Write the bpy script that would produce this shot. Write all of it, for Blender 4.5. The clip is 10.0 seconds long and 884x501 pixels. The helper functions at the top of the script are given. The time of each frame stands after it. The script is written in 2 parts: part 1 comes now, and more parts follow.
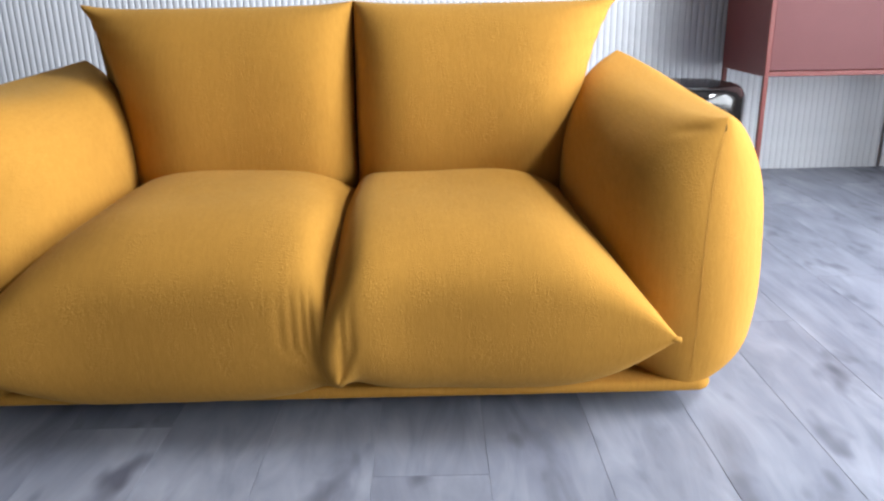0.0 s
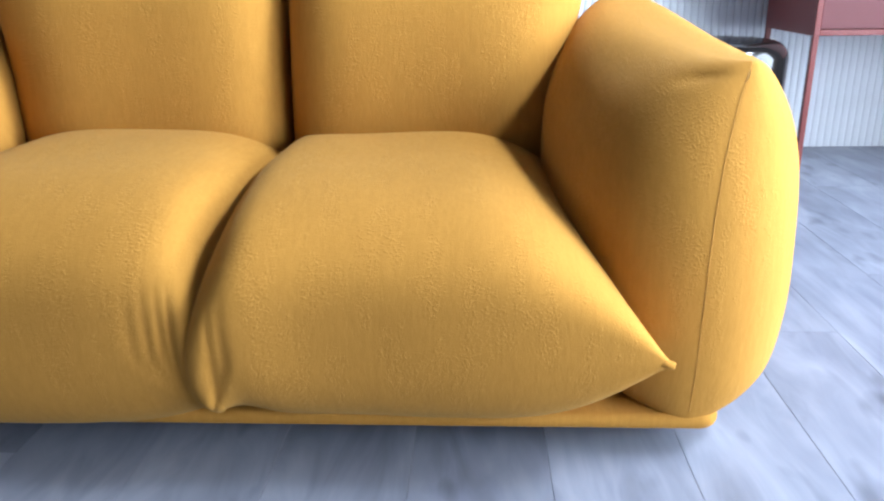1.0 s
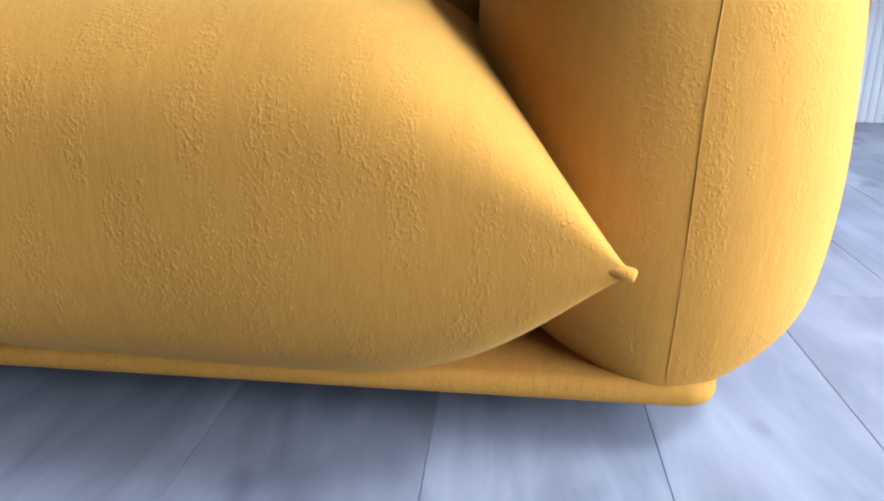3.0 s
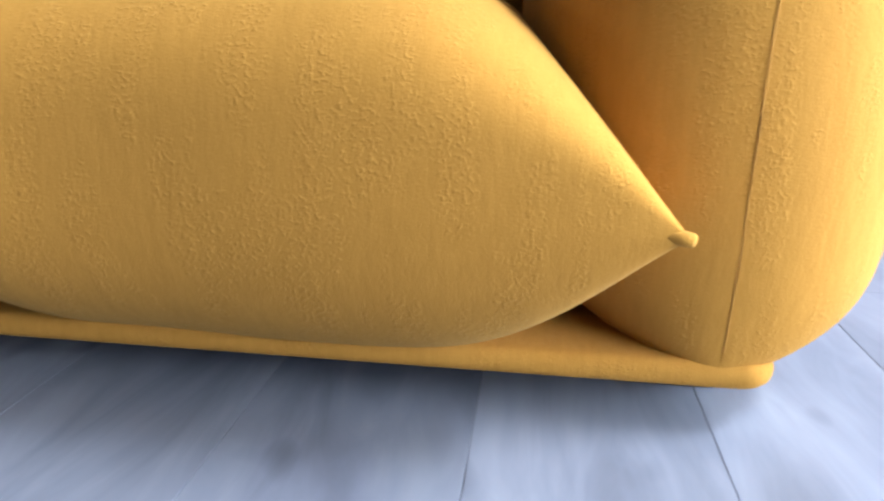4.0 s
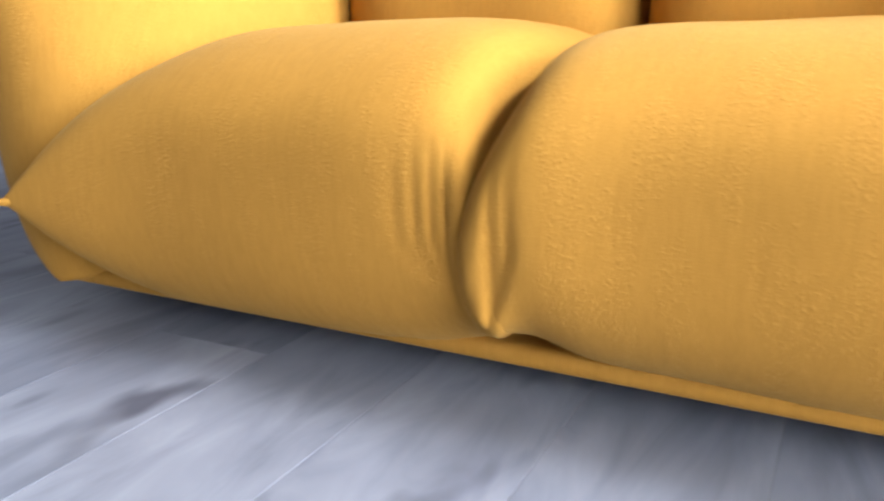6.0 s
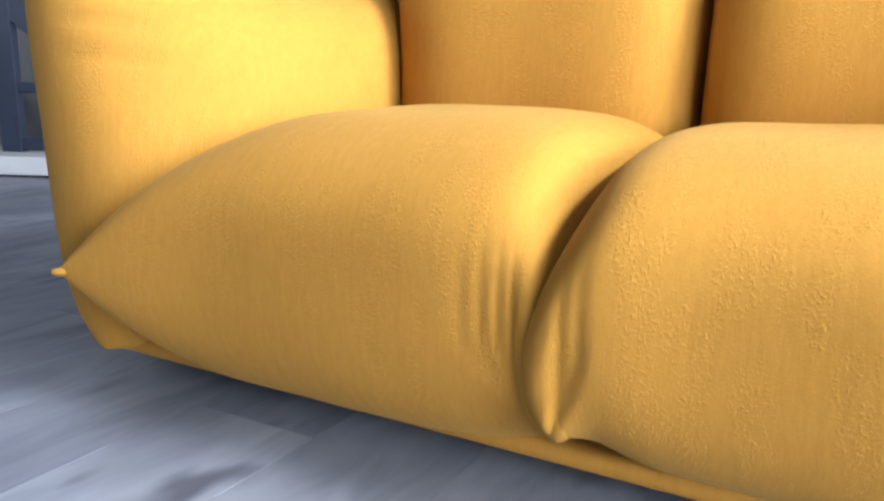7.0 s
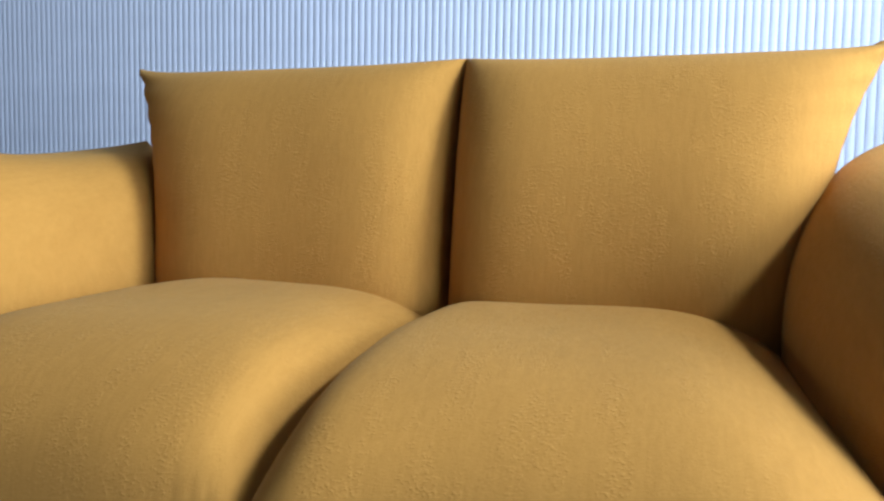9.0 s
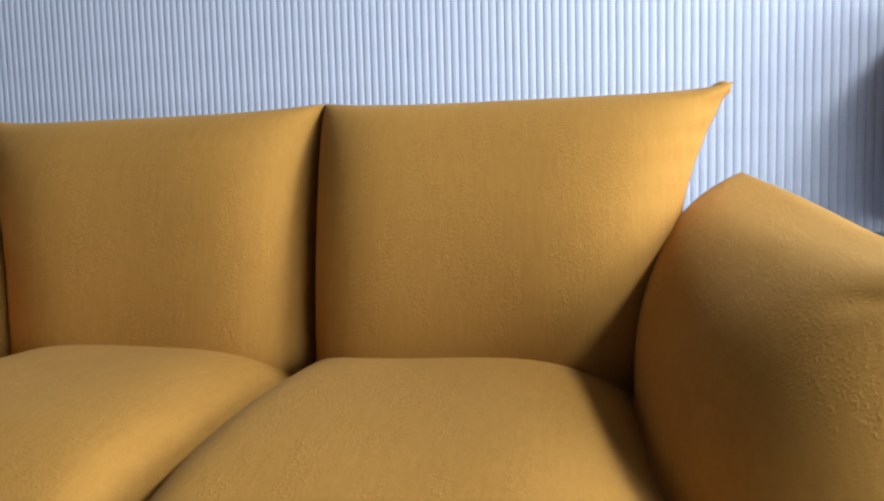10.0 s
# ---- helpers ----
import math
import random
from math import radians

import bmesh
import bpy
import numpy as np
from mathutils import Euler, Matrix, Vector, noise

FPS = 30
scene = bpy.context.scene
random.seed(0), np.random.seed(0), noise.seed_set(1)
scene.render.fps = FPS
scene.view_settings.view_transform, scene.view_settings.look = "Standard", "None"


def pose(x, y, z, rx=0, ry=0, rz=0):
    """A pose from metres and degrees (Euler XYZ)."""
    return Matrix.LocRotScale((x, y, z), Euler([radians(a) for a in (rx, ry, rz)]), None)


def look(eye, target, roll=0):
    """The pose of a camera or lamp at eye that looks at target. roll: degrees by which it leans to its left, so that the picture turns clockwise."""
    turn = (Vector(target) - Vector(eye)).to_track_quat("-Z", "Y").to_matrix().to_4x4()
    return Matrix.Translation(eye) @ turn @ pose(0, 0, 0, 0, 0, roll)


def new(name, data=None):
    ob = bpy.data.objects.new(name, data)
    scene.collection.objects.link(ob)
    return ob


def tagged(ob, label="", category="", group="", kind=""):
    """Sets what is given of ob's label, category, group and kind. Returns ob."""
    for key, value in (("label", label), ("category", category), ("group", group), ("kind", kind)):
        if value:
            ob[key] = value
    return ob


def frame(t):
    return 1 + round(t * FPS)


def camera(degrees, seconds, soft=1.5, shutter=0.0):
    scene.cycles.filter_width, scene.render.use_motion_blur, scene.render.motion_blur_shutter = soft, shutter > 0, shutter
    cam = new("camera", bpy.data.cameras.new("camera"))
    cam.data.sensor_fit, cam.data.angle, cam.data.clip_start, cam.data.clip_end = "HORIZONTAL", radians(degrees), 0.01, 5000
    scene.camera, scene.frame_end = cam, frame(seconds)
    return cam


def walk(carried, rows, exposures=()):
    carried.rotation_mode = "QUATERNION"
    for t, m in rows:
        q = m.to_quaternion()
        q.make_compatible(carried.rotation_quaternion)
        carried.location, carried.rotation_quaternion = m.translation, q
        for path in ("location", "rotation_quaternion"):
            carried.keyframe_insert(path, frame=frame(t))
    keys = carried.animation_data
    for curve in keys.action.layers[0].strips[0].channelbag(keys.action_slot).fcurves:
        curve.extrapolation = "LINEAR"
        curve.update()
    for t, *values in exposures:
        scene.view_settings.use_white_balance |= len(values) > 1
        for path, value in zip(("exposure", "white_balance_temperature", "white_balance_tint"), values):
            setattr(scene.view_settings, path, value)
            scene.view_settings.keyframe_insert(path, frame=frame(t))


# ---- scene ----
cam = camera(60.0, 10.0, 2.3, 0.3)
PATH = [
    (0, (0.249, -1.919, 0.911), (0.264, -0.019, 0.284), -1.1),
    (0.5, (0.33, -1.702, 0.851), (0.359, 0.179, 0.172), -1.2),
    (1, (0.459, -1.512, 0.783), (0.366, 0.369, 0.109), -0.9),
    (1.5, (0.554, -1.344, 0.707), (0.489, 0.531, 0.013), 0.3),
    (2, (0.587, -1.162, 0.622), (0.539, 0.694, -0.123), 1.5),
    (2.5, (0.634, -1.092, 0.489), (0.514, 0.808, -0.125), 0.8),
    (2.7, (0.651, -1.078, 0.466), (0.49, 0.811, -0.171), 0.9),
    (3.8, (0.642, -1.07, 0.382), (0.468, 0.843, -0.174), 1.3),
    (4, (0.63, -1.073, 0.382), (0.395, 0.832, -0.182), 1.2),
    (4.5, (0.571, -1.093, 0.392), (0.212, 0.79, -0.178), 1.0),
    (5, (0.529, -1.115, 0.398), (-0.015, 0.738, -0.122), 0.5),
    (5.5, (0.479, -1.145, 0.428), (-0.269, 0.629, -0.113), -0.5),
    (6, (0.38, -1.201, 0.458), (-0.534, 0.492, -0.087), -1.2),
    (6.2, (0.337, -1.202, 0.461), (-0.619, 0.468, -0.088), 0.6),
    (7.3, (0.318, -1.218, 0.539), (-0.628, 0.509, 0.188), 0.6),
    (7.5, (0.324, -1.209, 0.559), (-0.606, 0.533, 0.244), 0.1),
    (8, (0.34, -1.191, 0.645), (-0.49, 0.604, 0.352), 0.3),
    (8.5, (0.383, -1.133, 0.665), (-0.347, 0.714, 0.429), 0.4),
    (9, (0.437, -1.12, 0.644), (-0.15, 0.786, 0.495), 1.0),
    (9.5, (0.5, -1.099, 0.688), (0.013, 0.834, 0.532), 0.1),
    (10, (0.544, -1.074, 0.757), (0.142, 0.876, 0.572), -1.6),
]
walk(cam, [(t, look(eye, target, roll)) for t, eye, target, roll in PATH],
     [(0, -0.26, 7150, 12), (0.5, -0.04, 6550, 11), (1.0, -0.02, 6200, 10), (2.5, -0.12, 6200, 11), (4.0, 0.0, 6400, 10), (4.5, 0.3, 6800, 10), (5.5, 0.46, 7200, 12), (6.0, 0.5, 7200, 13), (7.5, 0.46, 6200, 9), (8.0, -0.08, 5500, 9), (9.0, -0.54, 5650, 10), (9.5, -0.55, 5900, 11), (10.0, -0.86, 6200, 13)])

# ---- world, daylight, exposure ----
world = bpy.data.worlds.new("world")
scene.world = world
world.use_nodes = True
wn = world.node_tree
sky = wn.nodes.new("ShaderNodeTexSky")
sky.sky_type, sky.sun_disc = "NISHITA", False
sky.sun_elevation, sky.sun_rotation = radians(40), radians(100)
wn.links.new(sky.outputs[0], wn.nodes["Background"].inputs[0])
wn.nodes["Background"].inputs[1].default_value = 0.03


def window_light(name, m, w, h, watts, colour):
    """Daylight that comes in through one window opening."""
    data = bpy.data.lights.new(name, "AREA")
    data.shape, data.size, data.size_y = "RECTANGLE", w, h
    data.energy, data.color = watts, colour
    ob = new(name, data)
    ob.matrix_world = m
    return ob


# one tall window: bright sky in its upper part, duller street and ground below
SKY_BLUE = (0.75, 0.865, 1.0)
window_light("window_sky", look((2.93, -0.25, 2.8), (0.0, -0.25, 2.8)), 1.0, 0.55, 330, SKY_BLUE)
window_light("window_ground", look((2.93, -1.2, 1.08), (0.0, -1.2, 1.08)), 4.2, 1.5, 435, SKY_BLUE)
window_light("far_window_sky", look((-4.55, -2.2, 1.65), (0, 0, 0.8)), 0.35, 0.35, 24, SKY_BLUE)


# ---- materials ----
def material(name, colour, rough=0.6, metal=0.0, sheen=0.0):
    mat = bpy.data.materials.new(name)
    mat.use_nodes = True
    b = mat.node_tree.nodes["Principled BSDF"]
    b.inputs["Base Color"].default_value = (*colour, 1)
    b.inputs["Roughness"].default_value = rough
    b.inputs["Metallic"].default_value = metal
    b.inputs["Sheen Weight"].default_value = sheen
    return mat


def nodes_of(mat):
    return mat.node_tree.nodes, mat.node_tree.links, mat.node_tree.nodes["Principled BSDF"]


def noise_of(mat, scale, stretch=(1, 1, 1), detail=4.0, rough=0.55, turn=(0, 0, 0)):
    n, l, b = nodes_of(mat)
    co = n.new("ShaderNodeTexCoord")
    mp = n.new("ShaderNodeMapping")
    mp.inputs["Scale"].default_value = stretch
    mp.inputs["Rotation"].default_value = turn
    tx = n.new("ShaderNodeTexNoise")
    tx.inputs["Scale"].default_value = scale
    tx.inputs["Detail"].default_value = detail
    tx.inputs["Roughness"].default_value = rough
    l.new(co.outputs["Object"], mp.inputs[0])
    l.new(mp.outputs[0], tx.inputs["Vector"])
    return tx


def ramp_of(mat, source, stops):
    n, l, b = nodes_of(mat)
    r = n.new("ShaderNodeValToRGB")
    while len(r.color_ramp.elements) < len(stops):
        r.color_ramp.elements.new(0.5)
    for e, (p, c) in zip(r.color_ramp.elements, stops):
        e.position, e.color = p, (*c, 1)
    l.new(source, r.inputs[0])
    return r


def mix_of(mat, a, b_, blend="MULTIPLY", factor=1.0):
    n, l, b = nodes_of(mat)
    m = n.new("ShaderNodeMix")
    m.data_type, m.blend_type = "RGBA", blend
    m.inputs[0].default_value = factor
    l.new(a, m.inputs[6])
    l.new(b_, m.inputs[7])
    return m


def bump_of(mat, source, strength, distance, before=None):
    n, l, b = nodes_of(mat)
    bp = n.new("ShaderNodeBump")
    bp.inputs["Strength"].default_value = strength
    bp.inputs["Distance"].default_value = distance
    l.new(source, bp.inputs["Height"])
    if before:
        l.new(before.outputs[0], bp.inputs["Normal"])
    l.new(bp.outputs[0], b.inputs["Normal"])
    return bp


def fabric_material(name, light, dark):
    mat = material(name, light, 0.95, 0, 0.1)
    n, l, b = nodes_of(mat)
    b.inputs["Sheen Roughness"].default_value = 0.4
    b.inputs["Sheen Tint"].default_value = (1.0, 0.78, 0.36, 1)
    b.inputs["Specular IOR Level"].default_value = 0.1
    slub = noise_of(mat, 85, (1.7, 0.65, 0.45), 5, 0.65)
    large = noise_of(mat, 5, (1, 1, 1), 3)
    fine = noise_of(mat, 420, (1, 1, 1), 2)
    pill = noise_of(mat, 285, (1, 0.85, 0.75), 1)
    base = ramp_of(mat, slub.outputs[0], [(0.3, dark), (0.7, light)])
    wash = ramp_of(mat, large.outputs[0], [(0.3, (0.93, 0.93, 0.93)), (0.7, (1, 1, 1))])
    streak = ramp_of(mat, noise_of(mat, 42, (2.2, 0.35, 0.22), 4, 0.6).outputs[0], [(0.34, (0.95, 0.94, 0.925)), (0.6, (1, 1, 1))])
    washed = mix_of(mat, base.outputs[0], wash.outputs[0])
    l.new(mix_of(mat, washed.outputs[2], streak.outputs[0]).outputs[2], b.inputs["Base Color"])
    where = ramp_of(mat, noise_of(mat, 11, (2.2, 0.8, 0.7), 5).outputs[0], [(0.47, (0.05, 0.05, 0.05)), (0.57, (1, 1, 1))])
    dots = ramp_of(mat, pill.outputs[0], [(0.5, (0, 0, 0)), (0.74, (1, 1, 1))])
    lumps = mix_of(mat, dots.outputs[0], where.outputs[0])
    b1 = bump_of(mat, fine.outputs[0], 0.18, 0.002)
    b2 = bump_of(mat, slub.outputs[0], 0.2, 0.003, b1)
    bump_of(mat, lumps.outputs[2], 0.3, 0.003, b2)
    return mat


YELLOW = fabric_material("mustard_fabric", (0.435, 0.208, 0.039), (0.392, 0.184, 0.032))
SEAM = material("seam_thread", (0.48, 0.23, 0.04), 0.9)
GLOSS = material("gloss_black_lacquer", (0.008, 0.007, 0.007), 0.12)
# plastic of the table's foot; also blackens the block that shades the sofa's gap
DARK = material("black_plastic_and_gap_shade", (0.006, 0.006, 0.007), 0.95)
nodes_of(DARK)[2].inputs["Specular IOR Level"].default_value = 0.1


def plank_material():
    mat = material("grey_oak_laminate", (0.4, 0.41, 0.43), 0.42)
    n, l, b = nodes_of(mat)
    info = n.new("ShaderNodeObjectInfo")
    add = n.new("ShaderNodeVectorMath")
    add.operation = "SCALE"
    comb = n.new("ShaderNodeCombineXYZ")
    for i in range(3):
        l.new(info.outputs["Random"], comb.inputs[i])
    l.new(comb.outputs[0], add.inputs[0])
    add.inputs["Scale"].default_value = 37.0
    grain = noise_of(mat, 3.6, (3.4, 0.8, 1), 5, 0.55)
    grain.inputs['Distortion'].default_value = 0.9
    cloud = noise_of(mat, 3.2, (1.6, 0.7, 1), 3)
    knots = noise_of(mat, 6, (1.5, 0.7, 1), 2)
    for tx in (grain, cloud, knots):
        mp = tx.inputs["Vector"].links[0].from_node
        l.new(add.outputs[0], mp.inputs["Location"])
    g = ramp_of(mat, grain.outputs[0], [(0.28, (0.165, 0.174, 0.21)), (0.5, (0.236, 0.248, 0.297)), (0.72, (0.31, 0.323, 0.372))])
    c = ramp_of(mat, cloud.outputs[0], [(0.3, (0.62, 0.63, 0.67)), (0.68, (1, 1, 1))])
    k = ramp_of(mat, knots.outputs[0], [(0.6, (1, 1, 1)), (0.74, (0.38, 0.38, 0.41))])
    m1 = mix_of(mat, g.outputs[0], c.outputs[0])
    m2 = mix_of(mat, m1.outputs[2], k.outputs[0])
    tone = ramp_of(mat, info.outputs["Random"], [(0, (0.89, 0.89, 0.905)), (1, (1.0, 1.0, 1.0))])
    l.new(mix_of(mat, m2.outputs[2], tone.outputs[0]).outputs[2], b.inputs["Base Color"])
    bump_of(mat, grain.outputs[0], 0.12, 0.002)
    return mat


PLANK = plank_material()
JOINT = material("floor_joint", (0.07, 0.07, 0.08), 0.8)


def painted(name, colour, rough=0.55, vary=0.06, scale=7):
    mat = material(name, colour, rough)
    n, l, b = nodes_of(mat)
    tx = noise_of(mat, scale, (1, 1, 1), 5)
    lo = tuple(c * (1 - vary) for c in colour)
    hi = tuple(min(1, c * (1 + vary)) for c in colour)
    l.new(ramp_of(mat, tx.outputs[0], [(0.3, lo), (0.7, hi)]).outputs[0], b.inputs["Base Color"])
    fine = noise_of(mat, 160, (1, 1, 1), 3)
    bump_of(mat, fine.outputs[0], 0.06, 0.001)
    return mat


# for walls and ceiling out of view; kept dark so little light bounces back
UNSEEN_DARK = painted("unseen_wall_low_bounce", (0.075, 0.075, 0.08), 0.7, 0.03)
SLAT = painted("white_slat_paint", (0.60, 0.605, 0.635), 0.55, 0.04)
BACKER = painted("grey_panel_back", (0.42, 0.425, 0.46), 0.8)
RED = painted("terracotta_red_lacquer", (0.15, 0.034, 0.03), 0.42, 0.05)
PINK = painted("dusty_red_lacquer", (0.11, 0.030, 0.031), 0.55, 0.04)
for lacquer in (RED, PINK):
    nodes_of(lacquer)[2].inputs["Specular IOR Level"].default_value = 0.25
NAVY = painted("navy_metal_paint", (0.018, 0.026, 0.05), 0.45, 0.1)


# ---- mesh helpers ----
def mesh_object(name, bm, mat, parent=None, label="", smooth=False):
    me = bpy.data.meshes.new(name)
    bm.normal_update()
    bm.to_mesh(me)
    bm.free()
    if smooth:
        for p in me.polygons:
            p.use_smooth = True
    me.materials.append(mat)
    ob = new(name, me)
    ob.parent = parent
    if label:
        tagged(ob, label)
    return ob


def part(name, bm, mat, parent, label="", smooth=False):
    return mesh_object(name, bm, mat, parent, label, smooth)


def add_box(bm, lo, hi, bevel=0.0, segments=2):
    r = bmesh.ops.create_cube(bm, size=1)
    size = [h - l for l, h in zip(lo, hi)]
    mid = [(h + l) / 2 for l, h in zip(lo, hi)]
    bmesh.ops.transform(bm, matrix=Matrix.Translation(mid) @ Matrix.Diagonal((*size, 1)), verts=r["verts"])
    if bevel:
        edges = list({e for v in r["verts"] for e in v.link_edges})
        bmesh.ops.bevel(bm, geom=edges, offset=bevel, segments=segments, affect="EDGES", profile=0.5)
    return bm


def box(lo, hi, bevel=0.0, segments=2):
    return add_box(bmesh.new(), lo, hi, bevel, segments)


def tube(points, radius, sides=12):
    """A round bar along a line of points."""
    bm = bmesh.new()
    pts = [Vector(p) for p in points]
    rings = []
    for i, p in enumerate(pts):
        a = pts[max(i - 1, 0)]
        b = pts[min(i + 1, len(pts) - 1)]
        q = (b - a).to_track_quat("Z", "Y")
        rings.append([bm.verts.new(p + q @ Vector((radius * math.cos(2 * math.pi * k / sides), radius * math.sin(2 * math.pi * k / sides), 0))) for k in range(sides)])
    for r0, r1 in zip(rings, rings[1:]):
        for k in range(sides):
            bm.faces.new((r0[k], r0[(k + 1) % sides], r1[(k + 1) % sides], r1[k]))
    bm.faces.new(rings[0][::-1])
    bm.faces.new(rings[-1])
    return bm


def lathe(profile, sides=64):
    bm = bmesh.new()
    rings = []
    for r, z in profile:
        rings.append([bm.verts.new((r * math.cos(2 * math.pi * k / sides), r * math.sin(2 * math.pi * k / sides), z)) for k in range(sides)])
    for r0, r1 in zip(rings, rings[1:]):
        for k in range(sides):
            bm.faces.new((r0[k], r0[(k + 1) % sides], r1[(k + 1) % sides], r1[k]))
    bm.faces.new(rings[0][::-1])
    bm.faces.new(rings[-1])
    bmesh.ops.recalc_face_normals(bm, faces=bm.faces)
    return bm


def pouch(shape, along=96, around=128, power=2.8):
    """A stuffed cushion: a rounded section swept from seam to seam, pinched flat at both seams.
    shape(s, q, r) gives the place for s along the sweep, q across the section and r through its thickness, each -1 to 1."""
    bm = bmesh.new()
    rows = []
    for i in range(along + 1):
        s = -math.cos(math.pi * i / along)
        row = []
        for k in range(around):
            a = 2 * math.pi * k / around
            c, d = math.cos(a), math.sin(a)
            q = math.copysign(abs(c) ** (2 / power), c)
            r = math.copysign(abs(d) ** (2 / power), d)
            row.append(bm.verts.new(shape(s, q, r)))
        rows.append(row)
    for r0, r1 in zip(rows, rows[1:]):
        for k in range(around):
            bm.faces.new((r0[k], r0[(k + 1) % around], r1[(k + 1) % around], r1[k]))
    bm.faces.new(rows[0][::-1])
    bm.faces.new(rows[-1])
    bmesh.ops.recalc_face_normals(bm, faces=bm.faces)
    return bm


def puff(s, n0, p0, n1, p1, least=0.03):
    """How full a cushion is along its sweep, with its own fall to each seam."""
    n, p = (n0, p0) if s < 0 else (n1, p1)
    return max(least, max(0.0, 1 - abs(s) ** n) ** p)


def bell(x, mid, wide):
    return math.exp(-((x - mid) / wide) ** 2)


def lerp(a, b, f):
    return a + (b - a) * f


# ---- sofa ----
MID = 0.03


def seat_shape(side):
    inner, tip, lean, height = (0.006, 0.757, 0.0, 0.189) if side > 0 else (-0.062, 0.772, 0.04, 0.202)

    def shape(s, q, r):
        front = max(0.0, -q)
        outer = tip - 0.05 * (1 - abs(q) ** 3)
        x = lerp(inner, outer, (s + 1) / 2)
        y = lerp(-0.462, 0.42, (q + 1) / 2)
        near = (11.0 if r > 0 else 5.5) if side > 0 else (lerp(4.6, 10.0, front) if r > 0 else 5.5)
        full = puff(s, near, 0.5, 3.0 if r > 0 else 3.9, 0.8 if r > 0 else 0.85, 0.045)
        mid = 0.278 - 0.057 * max(0, s) ** 3 - 0.11 * front ** 2 * bell(s, -1, 0.13)
        z = max(0.064, mid + r * full * (height if r > 0 else 0.28 - (0.035 * front if side > 0 else 0)))
        y -= 0.014 * full * front + lean * max(0, s) ** 2 * front
        # the two fronts press on one another; one laps over the other
        y -= (0.014 if side > 0 else -0.008) * full * front * bell(s, -0.85, 0.25)
        if side > 0:
            x += front ** 2 * bell(s, -1, 0.25) * (0.014 * bell(z, 0.15, 0.05) - 0.024 * bell(z, 0.28, 0.11))
        # folds gathered at the front inner corner
        gather = front ** 4 * bell(z, 0.21 if side > 0 else 0.24, 0.085)
        d = x - inner
        rise = min(1.0, max(0.0, (z - 0.13) / 0.10))
        folds = ((0.012, 0.006, 0.008), (0.030, 0.008, 0.007)) if side > 0 else ((0.018, 0.006, 0.009), (0.034, 0.006, 0.008), (0.055, 0.008, 0.005), (0.080, 0.010, 0.003))
        for m, w, h in folds:
            y += gather * h * bell(d, (0.034 if side > 0 else 0.058) + m * rise, w)
        # slack, uneven stuffing
        p = Vector((side * x * 5, y * 5, z * 5))
        z += full * 0.005 * noise.noise(p)
        y += full * front * 0.005 * noise.noise(p + Vector((7, 3, 1)))
        return (side * x, y, z)
    return shape


def back_shape(side):
    tip = 0.775 if side > 0 else 0.735
    inner = MID * side

    def shape(s, q, r):
        up = (q + 1) / 2
        outer = tip - 0.115 * (1 - up ** 3.2)
        x = lerp(inner, outer, (s + 1) / 2)
        full = puff(s, 6, 0.5, 4, 0.65, 0.05)
        z = lerp(0.33, 0.896, up) + 0.016 * up * max(0, s) ** 6 + 0.012 * up * max(0, -s) ** 4
        y = lerp(0.26, 0.35, up)
        y += r * full * (0.11 if r > 0 else 0.165)
        # puckers along the outer seam
        y += 0.007 * max(0, s) ** 6 * math.sin(q * 38) * up ** 2
        p = Vector((side * x * 4, y * 4, z * 4 + 9))
        y += full * 0.006 * noise.noise(p)
        return (side * x, y, z)
    return shape


def arm_shape(side):
    """The two arms differ: one is slumped at the front, the other stands tall."""
    tx, ty, tz, sag = (0.90, -0.232, 0.648, 0.028) if side > 0 else (0.95, -0.371, 0.76, 0.05)
    bx, by, bz = (0.80, 0.42, 0.755) if side > 0 else (0.775, 0.42, 0.752)

    def shape(s, q, r):
        up = (q + 1) / 2
        f = (s + 1) / 2
        front = lerp(-0.392 if side > 0 else -0.425, ty, up ** 4) + (0.028 * (1 - up) ** 7 if side > 0 else 0.03 * (1 - up) ** 7)
        rear = by - 0.02 * (1 - up)
        y = lerp(front, rear, f)
        top = lerp(tz, bz, f) - sag * (1 - s * s) + (0.004 * max(0, s) ** 12 if side < 0 else 0)
        z = lerp(0.06 if side > 0 else 0.055, top, up)
        x = lerp(0.815, lerp(tx, bx, f), up ** (4.5 if side > 0 else 3))
        full = puff(s, 3.0, 0.48, 3.6 if side > 0 else 4.2, 0.72, 0.008)
        outer = (0.22 * (1 - 0.4 * up ** 5) + 0.014 * bell(z, 0.1, 0.06)) if side > 0 else 0.235
        x += r * full * (outer if r > 0 else (0.222 * (1 - 0.3 * up ** 5 * bell(f, 0.3, 0.3)) if side > 0 else 0.245))
        if side < 0:
            # soft creases below the tall front corner
            for m, w, h in ((0.50, 0.010, 0.012), (0.54, 0.012, 0.022), (0.60, 0.014, 0.016), (0.65, 0.012, 0.010)):
                x += h * bell(z + 0.06 * (y + 0.3), m, w) * bell(y, -0.38, 0.045) * (1 if r < 0 else 0)
        elif r < 0:
            # a fold tucked in under the slumped front corner
            x += 0.016 * bell(y, ty, 0.022) * bell(z, tz - 0.026, 0.011)
        p = Vector((side * x * 4 + 5, y * 4, z * 4))
        x += full * 0.006 * noise.noise(p)
        return (side * x, y, z)
    return shape


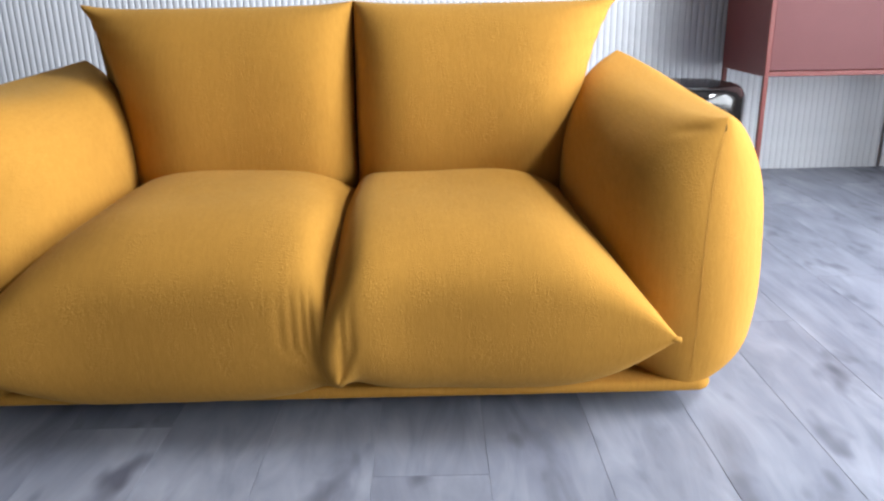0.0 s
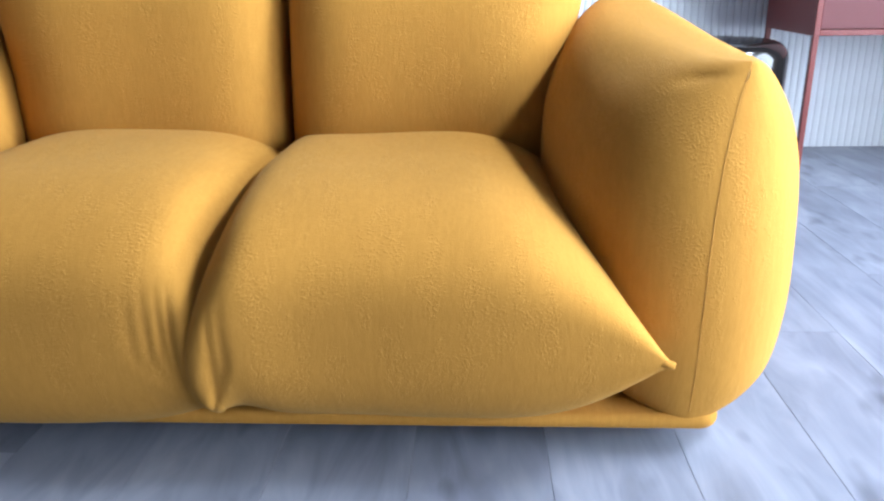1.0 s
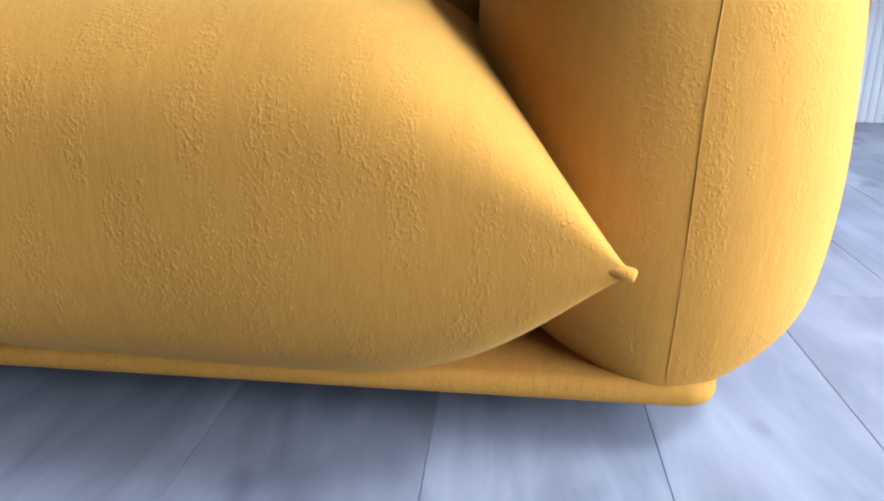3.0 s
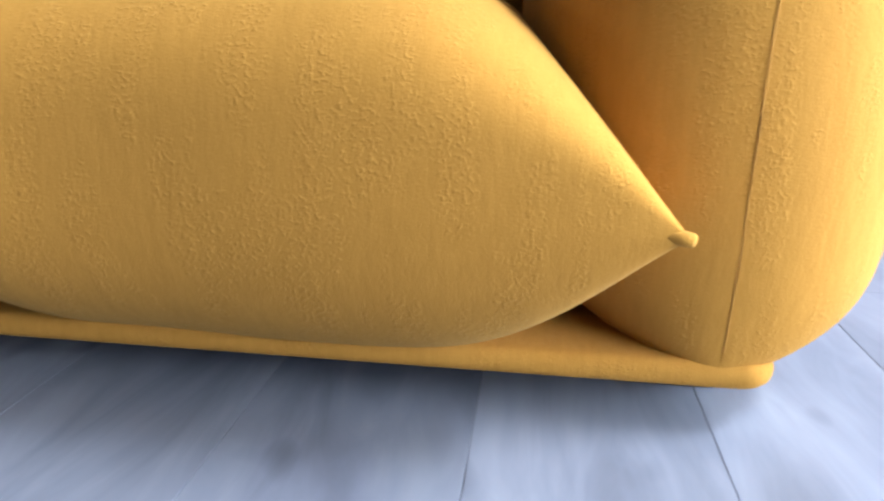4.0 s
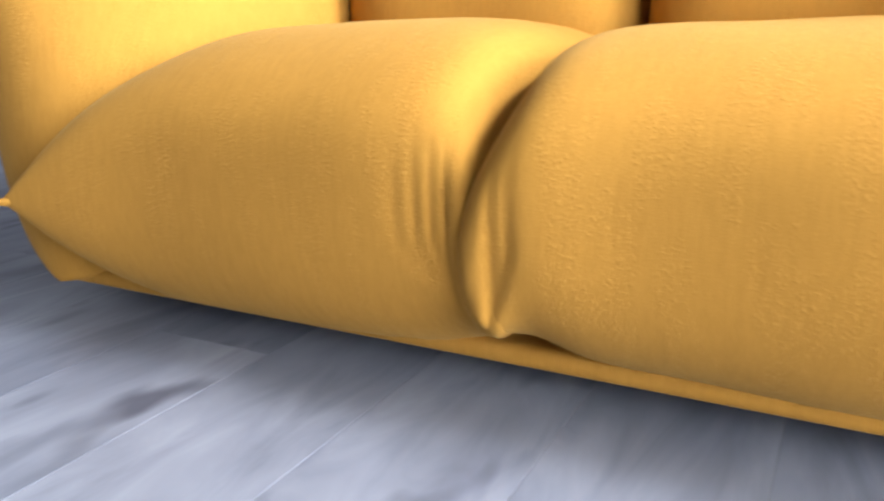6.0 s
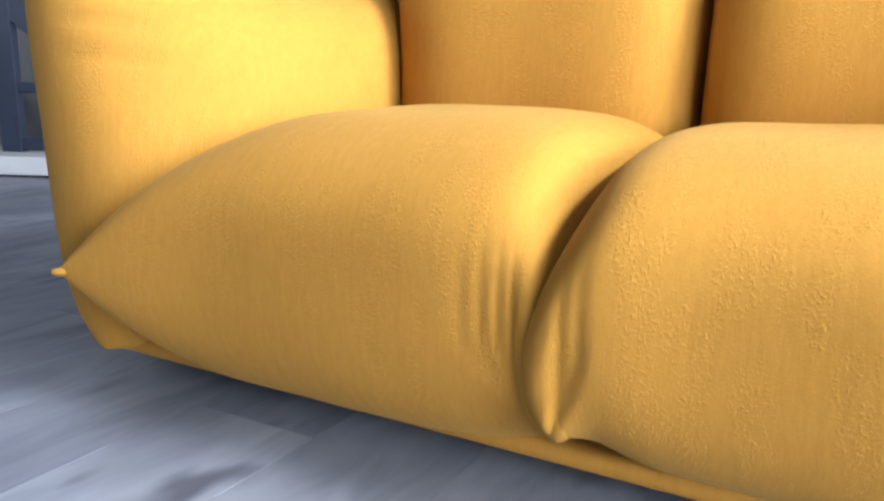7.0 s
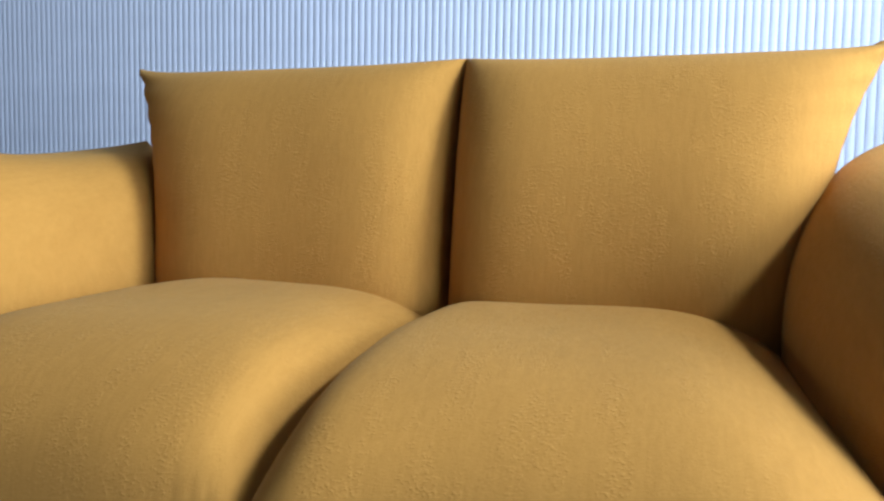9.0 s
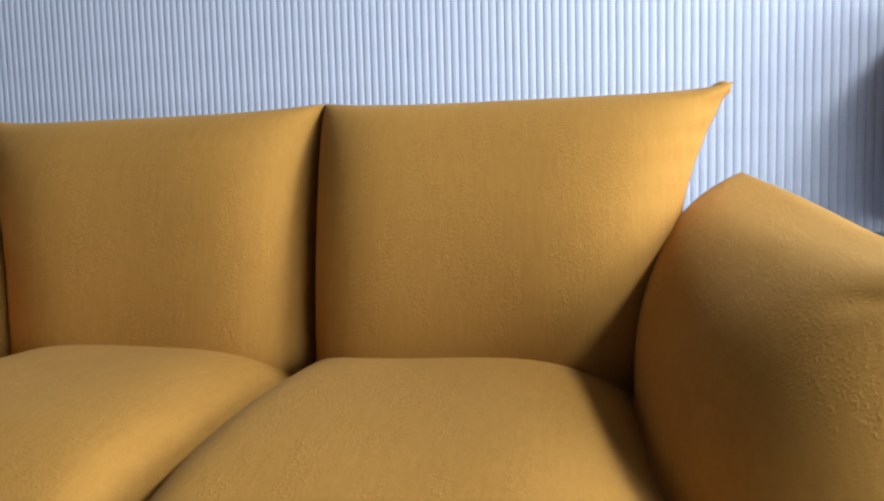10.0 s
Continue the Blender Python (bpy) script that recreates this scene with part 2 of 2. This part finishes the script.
def nub(place, way, wide=1.0, flat=0.8):
    """The gathered stub of cloth at a cushion's corner."""
    bm = lathe([(0.004, -0.034), (0.0085, -0.02), (0.0085, -0.008), (0.0072, 0.0), (0.0055, 0.002), (0.003, 0.0025)], 14)
    bmesh.ops.scale(bm, vec=(wide, flat, 1), verts=bm.verts)
    for v in bm.verts:
        v.co.x += 0.0012 * math.sin(v.co.z * 420 + v.co.y * 300)
    q = Vector(way).to_track_quat("Z", "Y")
    bmesh.ops.transform(bm, matrix=Matrix.Translation(place) @ q.to_matrix().to_4x4(), verts=bm.verts)
    return bm


def slab(half, y0, y1, z0, z1, radius):
    """A flat upholstered board with round corners and a soft rim."""
    bm = bmesh.new()
    line = []
    for cx, cy, a0 in ((half - radius, y0 + radius, -90), (half - radius, y1 - radius, 0), (radius - half, y1 - radius, 90), (radius - half, y0 + radius, 180)):
        for k in range(13):
            a = radians(a0 + 90 * k / 12)
            line.append((cx, cy, math.cos(a), math.sin(a)))
    rings = []
    n = 8
    for i in range(n + 1):
        b = math.pi * i / n
        inset = radius - 0.012 * (1 - math.sin(b) ** 0.8)
        z = lerp(z0, z1, (1 - math.cos(b)) / 2)
        rings.append([bm.verts.new((cx + c * inset, cy + d * inset, z)) for cx, cy, c, d in line])
    m = len(line)
    for r0, r1 in zip(rings, rings[1:]):
        for k in range(m):
            bm.faces.new((r0[k], r0[(k + 1) % m], r1[(k + 1) % m], r1[k]))
    bm.faces.new(rings[0][::-1])
    bm.faces.new(rings[-1])
    return bm


def build_sofa():
    sofa = tagged(new("sofa"), "mustard yellow fabric two-seat sofa with plump cushions on grey floor", "sofa")
    part("base", slab(0.875, -0.37, 0.44, 0.047, 0.076, 0.04), YELLOW, sofa, smooth=True)
    for side in (1, -1):
        shape = arm_shape(side)
        arm = part("armrest", pouch(shape, 110, 150, 3.5), YELLOW, sofa, smooth=True)
        line = [Vector(shape(-1, q, 0)) + Vector((0, -0.0005, 0)) for q in [1.0 - 1.9 * k / 40 for k in range(41)]]
        if side > 0:
            part("seam", tube(line, 0.0006, 6), SEAM, arm, "darker stitched seam", True)
        shape = seat_shape(side)
        seat = part("seat_cushion", pouch(shape, 140, 160, 3.0), YELLOW, sofa, smooth=True)
        part("corner_nub", nub(shape(1, -1, 0), (side, -0.35, -0.1)), YELLOW, seat, smooth=True)
        shape = back_shape(side)
        back = part("back_cushion", pouch(shape), YELLOW, sofa, smooth=True)
        if side > 0:
            part("corner_nub", nub(Vector(shape(1, 1, 0)) - Vector((0.010 * side, 0, 0.008)), (0.8 * side, 0, 0.35), 1.5, 1.6), YELLOW, back, smooth=True)
    # added black block: deepens the shade in the gap under the base
    part("plinth", box((-0.84, -0.268, 0.001), (0.84, 0.38, 0.046), 0.004), DARK, sofa, "added black block that stands in for the shade under the base")
    return sofa


build_sofa()


# ---- cabinet ----
def build_cabinet():
    cab = tagged(new("cabinet"), "terracotta red lacquered cabinet raised on slim legs by the wall", "cabinet")
    cab.matrix_world = pose(1.725, 1.54, 0)
    w, d, z0, z1, t = 0.95, 0.52, 0.55, 1.35, 0.022
    part("side_panel", box((0, 0.0, z0), (t, d, z1), 0.003), RED, cab)
    part("side_panel", box((w - t, 0.0, z0), (w, d, z1), 0.003), RED, cab)
    part("bottom_rail", box((t, 0, z0), (w - t, d, z0 + t), 0.003), RED, cab)
    part("top", box((t, 0, z1 - t), (w - t, d, z1), 0.003), RED, cab)
    part("back_panel", box((t, d - 0.012, z0 + t), (w - t, d - 0.002, z1 - t)), RED, cab)
    for a, b in ((z0 + t + 0.003, 0.94), (0.946, z1 - t - 0.003)):
        part("drawer_front", box((t + 0.003, 0.008, a), (w - t - 0.003, 0.028, b), 0.002), PINK, cab)
    for x in (0, w - t):
        for y in (0, d - t):
            part("leg", box((x, y, 0), (x + t, y + t, z0), 0.003), RED, cab)
    return cab


build_cabinet()


# ---- side table ----
def build_side_table():
    table = tagged(new("side_table"), "round glossy black drum side table with rounded rim beside sofa", "side table")
    table.matrix_world = pose(1.285, 1.25, 0)
    rim = [(0.17 + 0.06 * math.cos(a), 0.505 + 0.06 * math.sin(a)) for a in [radians(7.5 * k) for k in range(13)]]
    part("drum", lathe([(0.215, 0.03), (0.222, 0.05)] + rim + [(0.05, 0.567)]), GLOSS, table, smooth=True)
    part("foot_ring", lathe([(0.19, 0.0), (0.195, 0.006), (0.195, 0.03), (0.18, 0.031)]), DARK, table, smooth=True)
    return table


build_side_table()


# ---- metal stand ----
def bar(a, b, w, d):
    """A flat steel bar from a to b, w wide in its plane and d deep."""
    a, b = Vector(a), Vector(b)
    bm = box((-w / 2, -d / 2, 0), (w / 2, d / 2, (b - a).length), 0.006, 2)
    q = (b - a).to_track_quat("Z", "Y")
    bmesh.ops.transform(bm, matrix=Matrix.Translation(a) @ q.to_matrix().to_4x4(), verts=bm.verts)
    return bm


def build_stand():
    stand = tagged(new("metal_stand"), "dark navy painted steel frame stand with slanted braces by the wall", "stand")
    stand.matrix_world = pose(-3.27, 1.75, 0, 0, 0, 25)
    part("post", box((-0.045, -0.03, 0), (0.045, 0.03, 1.06), 0.006), NAVY, stand)
    part("upper_brace", bar((0.0, 0, 1.03), (-0.62, 0, 1.62), 0.06, 0.09), NAVY, stand)
    part("lower_brace", bar((-0.05, 0.0, 0.40), (-0.75, 0, 0.95), 0.05, 0.16), NAVY, stand)
    part("rear_post", box((-0.84, -0.03, 0), (-0.72, 0.03, 1.8), 0.006), NAVY, stand)
    part("crossbar", box((-0.72, -0.02, 0.44), (-0.046, 0.02, 0.50), 0.005), NAVY, stand)
    part("foot_rail", box((-0.72, -0.02, 0.12), (-0.046, 0.02, 0.19), 0.005), NAVY, stand)
    part("plinth", box((-1.3, -0.3, 0.012), (0.25, 0.3, 0.11), 0.006), SLAT, stand, "pale grey plinth")
    return stand


build_stand()

# ---- room ----
WX0, WX1, WY0, WY1, H = -4.6, 3.0, -4.2, 2.127, 3.8


def setting(name, bm, mat, label, category, smooth=False):
    return tagged(mesh_object(name, bm, mat, None, "", smooth), label, category, "", "structure")


def wall_with_window(name, x0, x1, y0, y1, lo, hi, label):
    """A side wall along y with one window opening from lo to hi, each (y, z)."""
    bm = bmesh.new()
    add_box(bm, (x0, y0, 0), (x1, lo[0], H))
    add_box(bm, (x0, hi[0], 0), (x1, y1, H))
    add_box(bm, (x0, lo[0], 0), (x1, hi[0], lo[1]))
    add_box(bm, (x0, lo[0], hi[1]), (x1, hi[0], H))
    return setting(name, bm, UNSEEN_DARK, label, "wall")


# these three walls and the ceiling are unseen, added to hold down bounced light
wall_with_window("wall_east", WX1, WX1 + 0.2, WY0, WY1 + 0.2, (-3.8, 0.13), (1.2, 3.7), "unseen wall with a large window opening, darkened to limit bounced light")
wall_with_window("wall_west", WX0 - 0.2, WX0, WY0, WY1 + 0.2, (-2.7, 1.2), (-1.7, 2.1), "unseen wall with a window opening, darkened to limit bounced light")
setting("wall_south", box((WX0 - 0.2, WY0 - 0.2, 0), (WX1 + 0.2, WY0, H)), UNSEEN_DARK, "unseen wall, darkened to limit bounced light", "wall")
setting("ceiling", box((WX0 - 0.2, WY0 - 0.2, H), (WX1 + 0.2, WY1 + 0.2, H + 0.2)), UNSEEN_DARK, "unseen ceiling, darkened to limit bounced light", "ceiling")
north = setting("wall_north", box((WX0 - 0.2, WY1 + 0.012, 0), (WX1 + 0.2, WY1 + 0.2, H)), BACKER, "wall clad with narrow white vertical fluted slats", "wall")
floor = setting("floor", box((WX0 - 0.2, WY0 - 0.2, -0.2), (WX1 + 0.2, WY1 + 0.2, -0.004)), JOINT, "grey oak laminate plank floor", "floor")


# ---- wall slats and floor planks ----
def slat_mesh(pitch, width, depth):
    bm = bmesh.new()
    n = 6
    low = [bm.verts.new((-width / 2 * math.cos(math.pi * i / n), -depth * math.sin(math.pi * i / n), 0.0)) for i in range(n + 1)]
    high = [bm.verts.new((v.co.x, v.co.y, H)) for v in low]
    for i in range(n):
        bm.faces.new((low[i], low[i + 1], high[i + 1], high[i]))
    me = bpy.data.meshes.new("slat")
    bm.to_mesh(me)
    bm.free()
    for p in me.polygons:
        p.use_smooth = True
    me.materials.append(SLAT)
    return me


PITCH = 0.032
slat = slat_mesh(PITCH, 0.029, 0.0037)
x = WX0 + PITCH / 2
while x < WX1:
    ob = new("slat", slat)
    ob.parent = north
    ob.location = (x, WY1 + 0.012, 0)
    x += PITCH

PW, PL = 0.235, 1.5


def plank_mesh(length):
    bm = box((0.0004, 0.0004, -0.012), (PW - 0.0004, length - 0.0004, 0), 0.0004, 1)
    me = bpy.data.meshes.new("plank")
    bm.to_mesh(me)
    bm.free()
    me.materials.append(PLANK)
    return me


# whole boards share one mesh; the end boards of each row are cut to the walls
plank = plank_mesh(PL)
row = 0
x = 0.816 - PW * 23
while x < WX1:
    y = WY0 - (row * 0.57) % PL
    while y < WY1:
        y0, y1 = max(y, WY0), min(y + PL, WY1 + 0.012)
        if y1 - y0 > 0.02:
            ob = new("plank", plank if y1 - y0 > PL - 0.001 else plank_mesh(y1 - y0))
            ob.parent = floor
            ob.location = (x, y0, 0)
        y += PL
    x += PW
    row += 1
